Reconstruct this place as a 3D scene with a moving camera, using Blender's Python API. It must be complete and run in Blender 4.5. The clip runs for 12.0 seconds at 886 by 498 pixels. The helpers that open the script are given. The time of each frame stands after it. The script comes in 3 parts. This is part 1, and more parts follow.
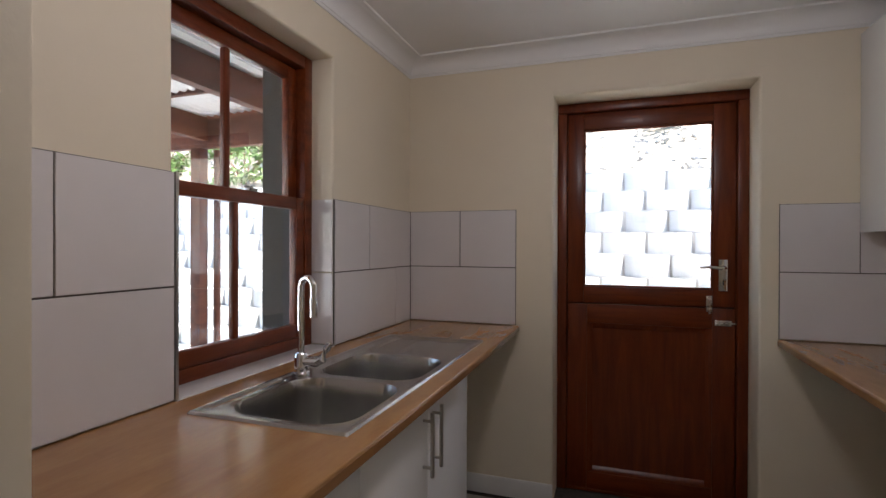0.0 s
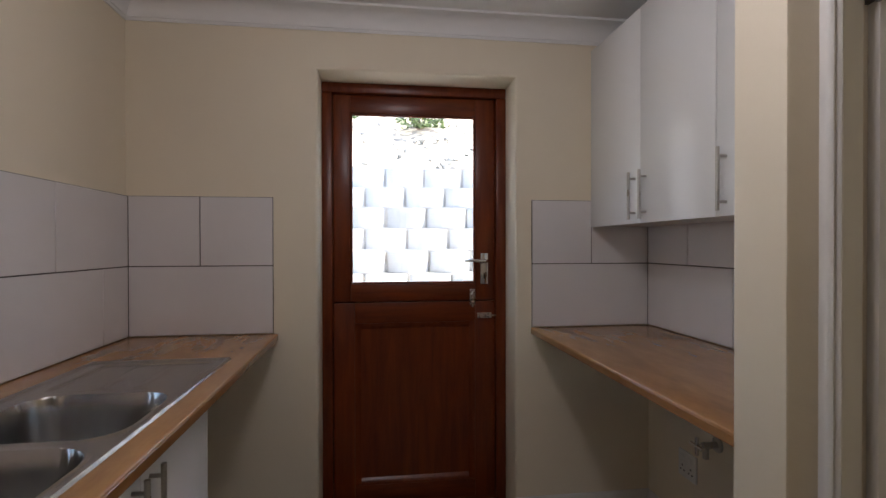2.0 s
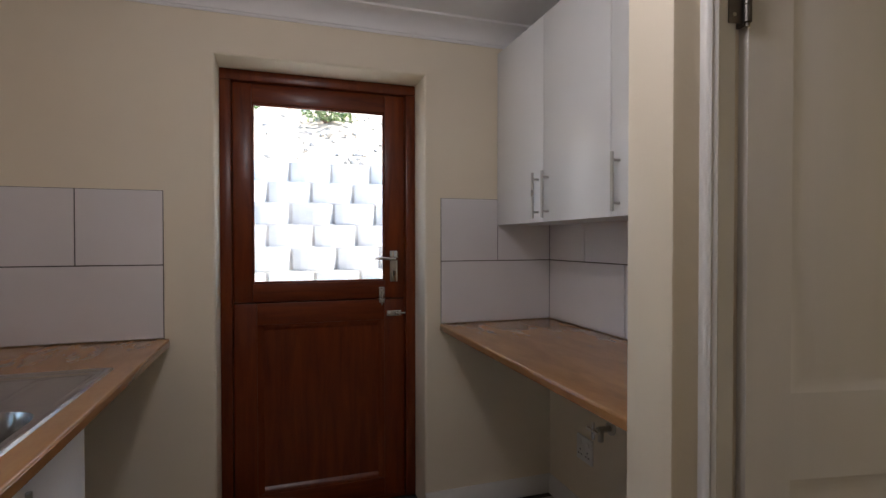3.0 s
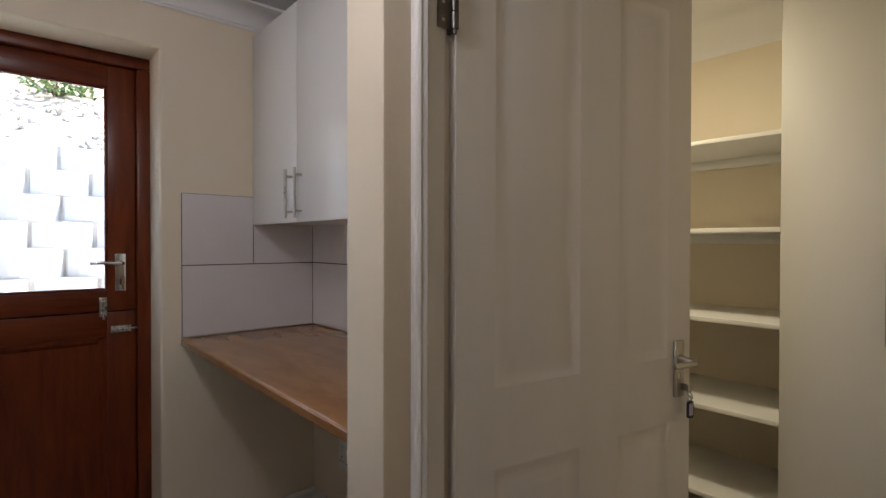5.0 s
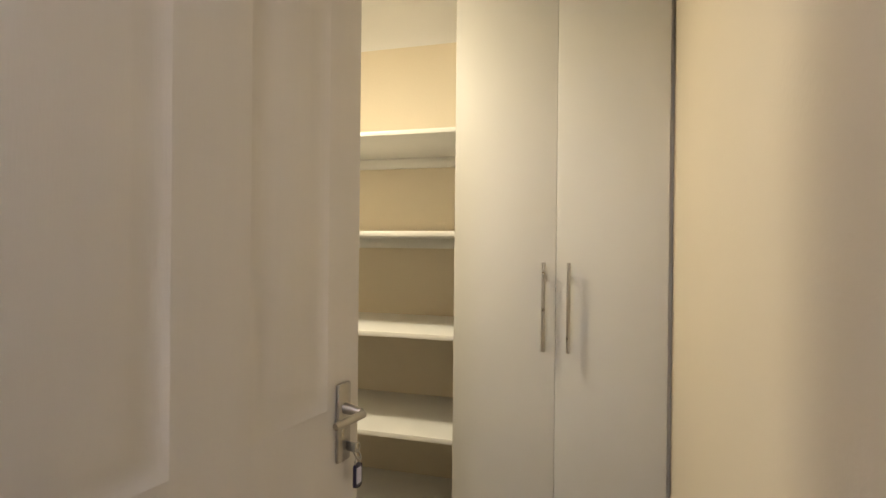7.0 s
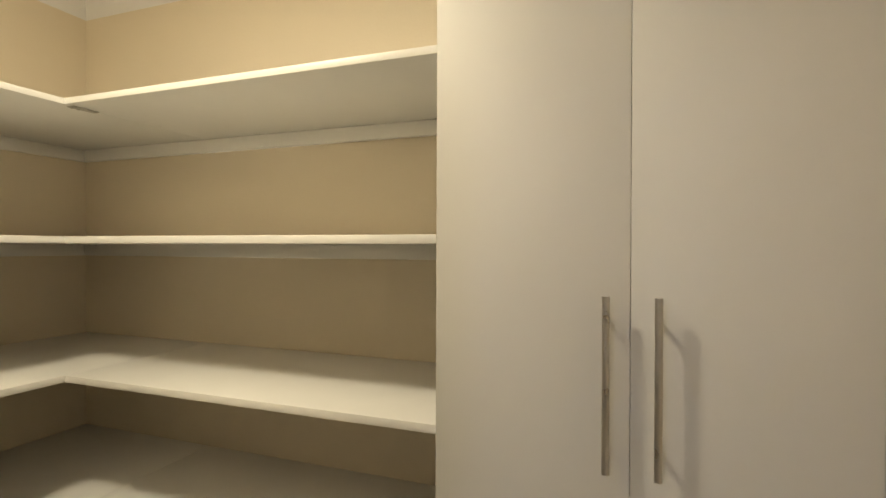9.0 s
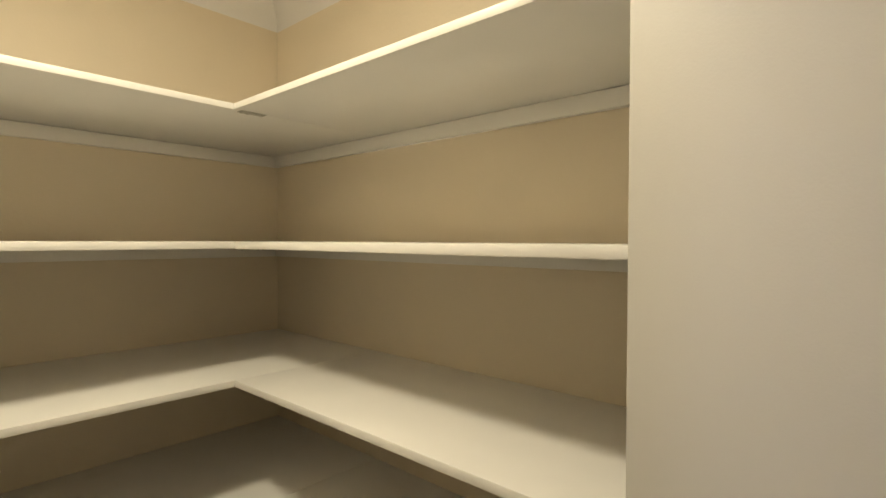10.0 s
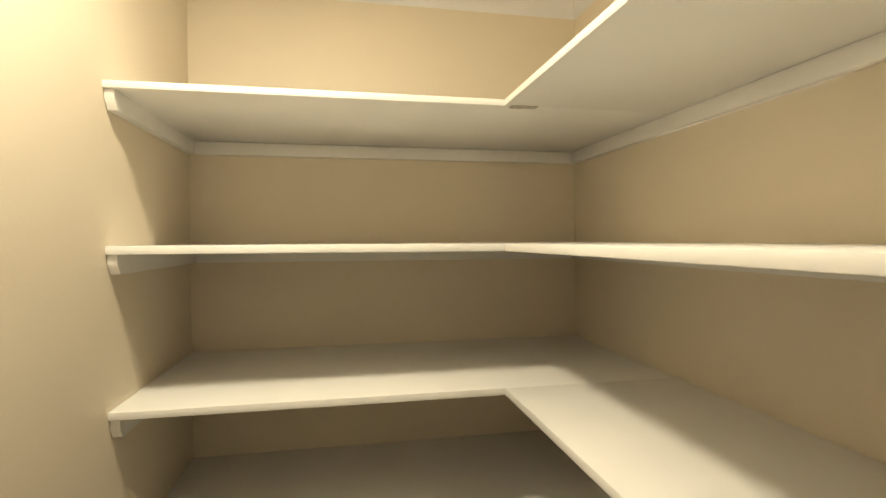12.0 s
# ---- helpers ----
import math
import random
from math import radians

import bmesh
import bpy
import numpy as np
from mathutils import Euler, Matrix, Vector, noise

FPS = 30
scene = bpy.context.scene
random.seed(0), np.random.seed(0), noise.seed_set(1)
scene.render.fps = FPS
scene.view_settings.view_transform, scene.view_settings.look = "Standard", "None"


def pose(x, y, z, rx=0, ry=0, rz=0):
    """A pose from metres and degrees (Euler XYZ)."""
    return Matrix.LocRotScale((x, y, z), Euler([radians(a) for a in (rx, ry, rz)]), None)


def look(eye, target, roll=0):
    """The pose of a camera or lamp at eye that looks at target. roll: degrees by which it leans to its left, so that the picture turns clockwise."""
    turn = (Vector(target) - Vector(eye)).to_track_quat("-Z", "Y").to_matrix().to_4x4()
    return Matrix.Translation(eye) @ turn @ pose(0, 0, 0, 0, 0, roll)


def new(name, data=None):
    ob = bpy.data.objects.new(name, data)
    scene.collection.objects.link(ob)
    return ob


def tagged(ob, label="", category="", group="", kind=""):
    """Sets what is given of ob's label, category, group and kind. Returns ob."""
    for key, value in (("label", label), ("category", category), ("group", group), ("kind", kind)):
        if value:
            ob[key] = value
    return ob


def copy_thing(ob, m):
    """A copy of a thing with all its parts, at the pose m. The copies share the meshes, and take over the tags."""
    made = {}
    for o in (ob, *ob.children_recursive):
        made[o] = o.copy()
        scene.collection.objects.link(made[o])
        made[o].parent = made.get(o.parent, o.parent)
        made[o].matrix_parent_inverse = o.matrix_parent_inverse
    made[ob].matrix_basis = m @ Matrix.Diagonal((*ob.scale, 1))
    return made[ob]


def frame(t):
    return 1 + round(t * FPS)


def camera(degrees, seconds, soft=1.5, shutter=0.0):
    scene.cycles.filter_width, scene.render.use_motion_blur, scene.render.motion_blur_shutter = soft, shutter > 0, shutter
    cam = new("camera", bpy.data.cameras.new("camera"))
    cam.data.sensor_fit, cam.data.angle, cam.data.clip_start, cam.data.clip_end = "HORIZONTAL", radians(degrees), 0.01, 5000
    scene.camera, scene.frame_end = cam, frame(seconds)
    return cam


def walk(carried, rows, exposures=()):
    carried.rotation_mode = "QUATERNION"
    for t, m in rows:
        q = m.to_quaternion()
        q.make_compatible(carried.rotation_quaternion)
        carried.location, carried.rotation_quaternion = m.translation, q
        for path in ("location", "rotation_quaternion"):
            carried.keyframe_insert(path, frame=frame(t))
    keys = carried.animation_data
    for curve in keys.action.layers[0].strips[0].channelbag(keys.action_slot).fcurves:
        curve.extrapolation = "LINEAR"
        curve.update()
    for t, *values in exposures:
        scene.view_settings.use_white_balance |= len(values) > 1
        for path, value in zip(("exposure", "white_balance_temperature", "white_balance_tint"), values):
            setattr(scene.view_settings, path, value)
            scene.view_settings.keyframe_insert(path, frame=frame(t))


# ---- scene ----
cam = camera(82.6, 12.0)
PATH = [
    (0, (1.109, -0.026, 1.31), (0.455, 1.865, 1.302), 0.2),
    (0.5, (1.066, 0.079, 1.302), (0.583, 2.02, 1.287), 0.1),
    (1, (1.062, 0.182, 1.294), (0.808, 2.166, 1.283), 0.1),
    (1.5, (1.063, 0.251, 1.284), (1.098, 2.251, 1.277), -0.0),
    (2, (1.05, 0.278, 1.291), (1.321, 2.259, 1.277), -0.1),
    (2.5, (1.042, 0.291, 1.295), (1.499, 2.238, 1.272), -0.1),
    (4.5, (1.164, 0.293, 1.297), (2.288, 1.947, 1.271), 0.1),
    (5, (1.238, 0.302, 1.298), (2.55, 1.811, 1.275), 0.1),
    (5.5, (1.331, 0.322, 1.296), (2.833, 1.642, 1.272), 0.2),
    (6, (1.443, 0.374, 1.295), (3.146, 1.422, 1.278), 0.7),
    (6.5, (1.567, 0.414, 1.306), (3.415, 1.179, 1.286), 0.5),
    (7, (1.704, 0.457, 1.302), (3.631, 0.995, 1.297), 0.6),
    (8.8, (2.414, 0.53, 1.348), (4.326, 1.115, 1.338), 0.1),
    (9, (2.494, 0.549, 1.337), (4.372, 1.234, 1.327), 0.2),
    (9.5, (2.658, 0.61, 1.351), (4.382, 1.624, 1.333), 0.1),
    (10, (2.767, 0.644, 1.366), (4.261, 1.973, 1.331), 0.2),
    (10.5, (2.884, 0.688, 1.381), (4.053, 2.311, 1.35), -0.2),
    (11, (2.951, 0.708, 1.376), (3.824, 2.507, 1.349), -0.0),
    (11.5, (2.994, 0.711, 1.369), (3.576, 2.624, 1.336), -0.3),
    (12, (2.996, 0.715, 1.371), (3.375, 2.678, 1.334), -0.3),
]
EXPOSURES = [(0, 2.55), (4.5, 2.6), (5, 2.7), (5.5, 2.95), (6, 3.15), (6.5, 3.45), (7, 3.5), (9, 3.15), (10, 3.12), (11, 3.2), (11.5, 3.27), (12, 3.45)]
walk(cam, [(t, look(eye, target, roll)) for t, eye, target, roll in PATH],
     exposures=EXPOSURES)

# ---- world and light ----
world = bpy.data.worlds.new("sky")
scene.world = world
world.use_nodes = True
wn = world.node_tree.nodes
sky = wn.new("ShaderNodeTexSky")
sky.sky_type = "NISHITA"
sky.sun_disc = False
sky.sun_elevation = radians(69)
sky.sun_rotation = radians(84)
wn["Background"].inputs["Strength"].default_value = 0.15
world.node_tree.links.new(sky.outputs[0], wn["Background"].inputs["Color"])


def lamp(name, kind, place, energy, color, target=None, **more):
    data = bpy.data.lights.new(name, kind)
    data.energy, data.color = energy, color
    for key, value in more.items():
        if key == "size":
            data.size = value
        elif key == "size_y":
            data.shape = "RECTANGLE"
            data.size_y = value
        elif key == "angle":
            data.angle = value
        elif key == "radius":
            data.shadow_soft_size = value
    ob = new(name, data)
    ob.matrix_world = look(place, target) if target else Matrix.Translation(place)
    return ob


# the sun stands high in the east, along the back of the house
lamp("sun", "SUN", (5, 0.5, 13), 4.8, (1.0, 0.96, 0.9), (0, 0, 0), angle=radians(0.5))
# the kitchen's ceiling lamp
lamp("kitchen_bulb", "POINT", (1.10, 1.0, 2.2), 1.95, (0.99, 0.94, 1.0), radius=0.11)
# the pantry's ceiling lamp
lamp("pantry_bulb", "AREA", (2.78, 1.40, 2.288), 1.6, (1.0, 0.885, 0.64), (2.78, 1.4001, 0), size=0.15)


# ---- materials ----
def material(name, color, rough=0.5, metal=0.0, vary=0.06, scale=3.0, bump=0.0, bump_scale=200.0, color2=None,
             stretch=(1, 1, 1), rough_vary=0.08, coat=0.0, random_amount=0.0, detail=6.0):
    m = bpy.data.materials.new(name)
    m.use_nodes = True
    t = m.node_tree
    n, ln = t.nodes, t.links
    b = n["Principled BSDF"]
    b.inputs["Metallic"].default_value = metal
    b.inputs["Coat Weight"].default_value = coat
    b.inputs["Coat Roughness"].default_value = 0.12
    mp = n.new("ShaderNodeMapping")
    geo = n.new("ShaderNodeNewGeometry")
    mp.inputs["Scale"].default_value = stretch
    ln.new(geo.outputs["Position"], mp.inputs["Vector"])
    big = n.new("ShaderNodeTexNoise")
    big.inputs["Scale"].default_value = scale
    big.inputs["Detail"].default_value = detail
    ln.new(mp.outputs[0], big.inputs["Vector"])
    ramp = n.new("ShaderNodeValToRGB")
    c2 = color2 or tuple(c * (1 - vary * 2.2) for c in color)
    ramp.color_ramp.elements[0].position, ramp.color_ramp.elements[1].position = 0.3, 0.7
    ramp.color_ramp.elements[0].color = (*c2, 1)
    ramp.color_ramp.elements[1].color = (*color, 1)
    ln.new(big.outputs["Fac"], ramp.inputs[0])
    out = ramp.outputs[0]
    if random_amount:
        info = n.new("ShaderNodeObjectInfo")
        hsv = n.new("ShaderNodeHueSaturation")
        ma = n.new("ShaderNodeMapRange")
        ma.inputs["To Min"].default_value, ma.inputs["To Max"].default_value = 1 - random_amount, 1 + random_amount
        ln.new(info.outputs["Random"], ma.inputs["Value"])
        ln.new(ma.outputs[0], hsv.inputs["Value"])
        ln.new(out, hsv.inputs["Color"])
        out = hsv.outputs[0]
    ln.new(out, b.inputs["Base Color"])
    rr = n.new("ShaderNodeMapRange")
    rr.inputs["To Min"].default_value = max(0.02, rough - rough_vary)
    rr.inputs["To Max"].default_value = min(1, rough + rough_vary)
    ln.new(big.outputs["Fac"], rr.inputs["Value"])
    ln.new(rr.outputs[0], b.inputs["Roughness"])
    if bump:
        fine = n.new("ShaderNodeTexNoise")
        fine.inputs["Scale"].default_value = bump_scale
        fine.inputs["Detail"].default_value = 4
        ln.new(mp.outputs[0], fine.inputs["Vector"])
        bp = n.new("ShaderNodeBump")
        bp.inputs["Strength"].default_value = bump
        bp.inputs["Distance"].default_value = 0.004
        ln.new(fine.outputs["Fac"], bp.inputs["Height"])
        ln.new(bp.outputs[0], b.inputs["Normal"])
    return m


def wood(name, light, dark, along, rough, coat=0.0, scale=6.0, knots=0.0, pull=0.09):
    """Grain along one axis: stretched noise bends a band texture."""
    m = bpy.data.materials.new(name)
    m.use_nodes = True
    n, ln = m.node_tree.nodes, m.node_tree.links
    b = n["Principled BSDF"]
    b.inputs["Coat Weight"].default_value = coat
    b.inputs["Coat Roughness"].default_value = 0.2
    b.inputs["Specular IOR Level"].default_value = 0.35
    geo = n.new("ShaderNodeNewGeometry")
    mp = n.new("ShaderNodeMapping")
    s = [scale, scale, scale]
    s[along] = scale * pull
    mp.inputs["Scale"].default_value = s
    ln.new(geo.outputs["Position"], mp.inputs["Vector"])
    no = n.new("ShaderNodeTexNoise")
    no.inputs["Scale"].default_value, no.inputs["Detail"].default_value = 2.2, 9
    no.inputs["Distortion"].default_value = 0.7
    ln.new(mp.outputs[0], no.inputs["Vector"])
    fi = n.new("ShaderNodeTexNoise")
    fi.inputs["Scale"].default_value, fi.inputs["Detail"].default_value = 24, 5
    ln.new(mp.outputs[0], fi.inputs["Vector"])
    mix = n.new("ShaderNodeMath")
    mix.operation = "MULTIPLY_ADD"
    mix.inputs[1].default_value = 0.35
    ln.new(fi.outputs["Fac"], mix.inputs[0])
    ln.new(no.outputs["Fac"], mix.inputs[2])
    ramp = n.new("ShaderNodeValToRGB")
    e = ramp.color_ramp.elements
    e[0].position, e[1].position = 0.42, 0.92
    e[0].color, e[1].color = (*dark, 1), (*light, 1)
    ln.new(mix.outputs[0], ramp.inputs[0])
    out = ramp.outputs[0]
    if knots:
        kn = n.new("ShaderNodeTexNoise")
        kn.inputs["Scale"].default_value, kn.inputs["Detail"].default_value = 2.4, 6
        mk = n.new("ShaderNodeMapping")
        ks = [3.0, 3.0, 3.0]
        ks[along] = 1.1
        mk.inputs["Scale"].default_value = ks
        ln.new(geo.outputs["Position"], mk.inputs["Vector"])
        ln.new(mk.outputs[0], kn.inputs["Vector"])
        r2 = n.new("ShaderNodeValToRGB")
        r2.color_ramp.elements[0].position, r2.color_ramp.elements[1].position = 0.2, 0.44
        r2.color_ramp.elements[0].color = (1 - knots, 1 - knots, 1 - knots, 1)
        ln.new(kn.outputs["Fac"], r2.inputs[0])
        mu = n.new("ShaderNodeMix")
        mu.data_type, mu.blend_type = "RGBA", "MULTIPLY"
        mu.inputs["Factor"].default_value = 1
        ln.new(out, mu.inputs["A"])
        ln.new(r2.outputs[0], mu.inputs["B"])
        out = mu.outputs["Result"]
    ln.new(out, b.inputs["Base Color"])
    b.inputs["Roughness"].default_value = rough
    bp = n.new("ShaderNodeBump")
    bp.inputs["Strength"].default_value, bp.inputs["Distance"].default_value = 0.12, 0.002
    ln.new(mix.outputs[0], bp.inputs["Height"])
    ln.new(bp.outputs[0], b.inputs["Normal"])
    return m


def glass_material(name):
    m = bpy.data.materials.new(name)
    m.use_nodes = True
    b = m.node_tree.nodes["Principled BSDF"]
    b.inputs["Transmission Weight"].default_value = 1
    b.inputs["Roughness"].default_value = 0
    b.inputs["IOR"].default_value = 1.45
    b.inputs["Base Color"].default_value = (0.98, 0.99, 0.985, 1)
    return m


CREAM = material("cream_wall_paint", (0.785, 0.695, 0.548), 0.6, vary=0.02, scale=1.6, bump=0.12, bump_scale=90)
CEIL = material("white_ceiling_paint", (0.84, 0.83, 0.82), 0.7, vary=0.015, bump=0.06, bump_scale=120)
TRIMW = material("white_gloss_trim_paint", (0.78, 0.76, 0.73), 0.35, vary=0.02, scale=5, bump=0.04, bump_scale=60)
DOORW = material("white_painted_door", (0.76, 0.73, 0.69), 0.42, vary=0.02, scale=2.5, bump=0.05, bump_scale=70, stretch=(6, 6, 0.5))
MELA = material("white_melamine", (0.82, 0.815, 0.81), 0.24, vary=0.015, scale=2, bump=0.06, bump_scale=350)
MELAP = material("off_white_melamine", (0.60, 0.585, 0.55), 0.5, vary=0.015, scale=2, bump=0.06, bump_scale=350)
SHELF = material("white_shelf_board", (0.87, 0.855, 0.82), 0.4, vary=0.025, scale=4, bump=0.04, bump_scale=200)
TILE = material("white_glazed_tile", (0.74, 0.70, 0.695), 0.17, vary=0.02, scale=4, bump=0.02, bump_scale=25, random_amount=0.02)
GROUT = material("dark_grout", (0.10, 0.085, 0.07), 0.9, vary=0.2, scale=40)
FLOORM = material("beige_floor_tile", (0.46, 0.42, 0.36), 0.35, vary=0.08, scale=6, bump=0.05, random_amount=0.04)
STEEL = material("brushed_stainless_steel", (0.47, 0.45, 0.43), 0.24, metal=1, vary=0.05, scale=12, bump=0.05, bump_scale=160, stretch=(6, 0.6, 1), rough_vary=0.06)
CHROME = material("chrome", (0.75, 0.75, 0.76), 0.08, metal=1, vary=0.02, scale=20, rough_vary=0.03)
NICKEL = material("satin_nickel", (0.5, 0.475, 0.44), 0.3, metal=1, vary=0.05, scale=30)
ZINC = material("dull_zinc", (0.55, 0.53, 0.48), 0.5, metal=0.6)
IRON = material("dark_worn_steel", (0.16, 0.145, 0.13), 0.4, metal=0.9, vary=0.1, scale=40)
# near-black colour that stands in for the shade inside small holes
HOLE_SHADE = material("hole_shade", (0.03, 0.027, 0.025), 0.8)
DOORWOOD = wood("varnished_reddish_hardwood", (0.19, 0.035, 0.006), (0.085, 0.0135, 0.003), 2, 0.34, coat=0.1, scale=14)
RAILWOOD = wood("varnished_reddish_hardwood_rail", (0.19, 0.035, 0.006), (0.085, 0.0135, 0.003), 0, 0.34, coat=0.1, scale=14)
SILLWOOD = wood("varnished_reddish_hardwood_sash", (0.19, 0.038, 0.008), (0.085, 0.0145, 0.0035), 1, 0.34, coat=0.12, scale=14)
COUNTER = wood("oak_look_worktop", (0.41, 0.21, 0.083), (0.31, 0.15, 0.055), 1, 0.24, coat=0.3, scale=6, knots=0.4, pull=0.22)
EDGE = wood("oak_look_edging", (0.36, 0.18, 0.07), (0.26, 0.125, 0.045), 1, 0.2, coat=0.4, scale=6, knots=0.3, pull=0.22)
PERGOLA = wood("dark_brown_stained_timber", (0.13, 0.036, 0.015), (0.05, 0.014, 0.007), 1, 0.65, scale=8)
ROOFM = material("galvanised_roof_sheet", (0.64, 0.64, 0.65), 0.5, metal=0.0, vary=0.1, scale=3)
BLOCK = material("pale_concrete_block", (0.52, 0.52, 0.515), 0.9, vary=0.08, scale=6, bump=0.4, bump_scale=60, random_amount=0.1)
EARTH = material("dry_earth", (0.36, 0.31, 0.25), 0.95, vary=0.2, scale=2.5, bump=0.8, bump_scale=12)
PAVE = material("concrete_paving", (0.55, 0.53, 0.5), 0.85, vary=0.1, scale=2, bump=0.3, bump_scale=40)
LEAF = material("green_leaves", (0.10, 0.17, 0.035), 0.6, vary=0.3, scale=8, color2=(0.05, 0.085, 0.02))
STONE = material("grey_rubble", (0.48, 0.46, 0.43), 0.9, vary=0.2, scale=9, bump=0.5, bump_scale=20)
EXTSKIN = material("dark_grey_outer_plaster", (0.02, 0.016, 0.014), 0.8, vary=0.12, scale=5, bump=0.3)
PLASTIC = material("white_plastic", (0.78, 0.77, 0.74), 0.35)
INK = material("blue_black_plastic", (0.02, 0.018, 0.06), 0.35)
PAPER = material("pale_lilac_paper", (0.62, 0.6, 0.72), 0.7)
GLASS = glass_material("window_glass")


# ---- building helpers ----
def box(bm, x0, x1, y0, y1, z0, z1, bevel=0.0, segs=2):
    vs = [bm.verts.new(p) for p in ((x0, y0, z0), (x1, y0, z0), (x1, y1, z0), (x0, y1, z0), (x0, y0, z1), (x1, y0, z1), (x1, y1, z1), (x0, y1, z1))]
    fs = [bm.faces.new([vs[i] for i in q]) for q in ((3, 2, 1, 0), (4, 5, 6, 7), (0, 1, 5, 4), (1, 2, 6, 5), (2, 3, 7, 6), (3, 0, 4, 7))]
    if bevel:
        bmesh.ops.bevel(bm, geom=list({e for f in fs for e in f.edges}), offset=bevel, segments=segs, affect="EDGES", profile=0.5)
    return bm


def boxes(*specs, bevel=0.0):
    bm = bmesh.new()
    for s in specs:
        box(bm, *s, bevel=bevel)
    return bm


def prism(bm, outline, axis, a, b):
    """Extrudes a closed 2D outline along an axis (0 x, 1 y, 2 z)."""
    def at(p, v):
        q = list(p)
        q.insert(axis, v)
        return q
    lo = [bm.verts.new(at(p, a)) for p in outline]
    hi = [bm.verts.new(at(p, b)) for p in outline]
    k = len(outline)
    for i in range(k):
        bm.faces.new((lo[i], lo[(i + 1) % k], hi[(i + 1) % k], hi[i]))
    bm.faces.new(lo[::-1])
    bm.faces.new(hi)
    bmesh.ops.recalc_face_normals(bm, faces=bm.faces)
    return bm


def tube(bm, pts, radius, sides=14, radii=None):
    """A round bar along a line of points."""
    pts = [Vector(p) for p in pts]
    rings = []
    up = Vector((0.31, 0.2, 0.93)).normalized()
    for i, p in enumerate(pts):
        d = (pts[min(i + 1, len(pts) - 1)] - pts[max(i - 1, 0)]).normalized()
        if abs(d.dot(up)) > 0.97:
            up = Vector((0.9, 0.3, 0.1)).normalized()
        s = d.cross(up).normalized()
        u = s.cross(d)
        r = radii[i] if radii else radius
        rings.append([bm.verts.new(p + (s * math.cos(a) + u * math.sin(a)) * r) for a in (2 * math.pi * j / sides for j in range(sides))])
    for a, b in zip(rings, rings[1:]):
        for j in range(sides):
            bm.faces.new((a[j], a[(j + 1) % sides], b[(j + 1) % sides], b[j]))
    bm.faces.new(rings[0][::-1])
    bm.faces.new(rings[-1])
    bmesh.ops.recalc_face_normals(bm, faces=bm.faces)
    return bm


def smooth(ob, angle=40):
    ob.data.shade_smooth()
    ob.data.set_sharp_from_angle(angle=radians(angle))
    return ob


def mesh_of(name, bm, mat):
    me = bpy.data.meshes.new(name)
    bm.to_mesh(me)
    bm.free()
    me.materials.append(mat)
    return me


def part(name, bm, mat, parent=None, label=""):
    ob = new(name, mesh_of(name, bm, mat))
    if parent:
        ob.parent = parent
        ob.matrix_parent_inverse = parent.matrix_basis.inverted()
    if label:
        ob["label"] = label
    return smooth(ob)


def structure(name, bm, mat, label, category):
    return tagged(part(name, bm, mat), label, category, kind="structure")


def thing(name, place, label, category, group=""):
    ob = new(name)
    ob.empty_display_size = 0.1
    ob.matrix_basis = Matrix.Translation(place)
    return tagged(ob, label, category, group)


# ---- setting: walls, floor, ceiling ----
ZC = 2.345          # ceiling
NY = 2.6            # kitchen's north wall, inner face


def wall_around_window(x0, x1, outer, inner, bevel):
    """Wall slab between two x planes, with one opening whose room-side edge is rounded; rectangles are y0, y1, z0, z1."""
    bm = bmesh.new()

    def ring(x, q):
        return [bm.verts.new((x, y, z)) for y, z in ((q[0], q[2]), (q[1], q[2]), (q[1], q[3]), (q[0], q[3]))]

    loops = [ring(x0, outer), ring(x1, outer), ring(x1, inner), ring(x0, inner)]
    for a, b in zip(loops, loops[1:] + loops[:1]):
        for k in range(4):
            bm.faces.new((a[k], a[(k + 1) % 4], b[(k + 1) % 4], b[k]))
    bmesh.ops.recalc_face_normals(bm, faces=bm.faces)
    rim = set(loops[2])
    bmesh.ops.bevel(bm, geom=[e for e in bm.edges if set(e.verts) <= rim], offset=bevel, segments=4, profile=0.5, affect="EDGES")
    return bm


def wall_around_door(y0, y1, x0, x1, top, a, b, head, bevel):
    """Wall slab between two y planes, with one doorway whose room-side edge is rounded."""
    bm = prism(bmesh.new(), [(x0, 0), (x0, top), (x1, top), (x1, 0), (b, 0), (b, head), (a, head), (a, 0)], 1, y0, y1)
    rim = [e for e in bm.edges if all(abs(v.co.y - y0) < 1e-5 and a - 1e-4 < v.co.x < b + 1e-4 and v.co.z < head + 1e-4 for v in e.verts)
           and not all(abs(v.co.z) < 1e-5 for v in e.verts)]
    bmesh.ops.bevel(bm, geom=rim, offset=bevel, segments=4, profile=0.5, affect="EDGES")
    return bm


wall_west = structure("wall_west", wall_around_window(-0.19, 0, (-2.25, 2.9, 0, 2.6), (1.0, 1.793, 0.885, 2.09), 0.014),
                      CREAM, "cream painted plaster wall with a sash window", "wall")
# one near-black colour over the whole outer skin, reveal included
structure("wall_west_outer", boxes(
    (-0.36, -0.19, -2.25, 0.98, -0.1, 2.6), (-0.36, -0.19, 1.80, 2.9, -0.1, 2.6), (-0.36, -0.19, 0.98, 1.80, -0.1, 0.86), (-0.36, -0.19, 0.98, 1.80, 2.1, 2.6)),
    EXTSKIN, "dark outer skin of the house wall", "wall")
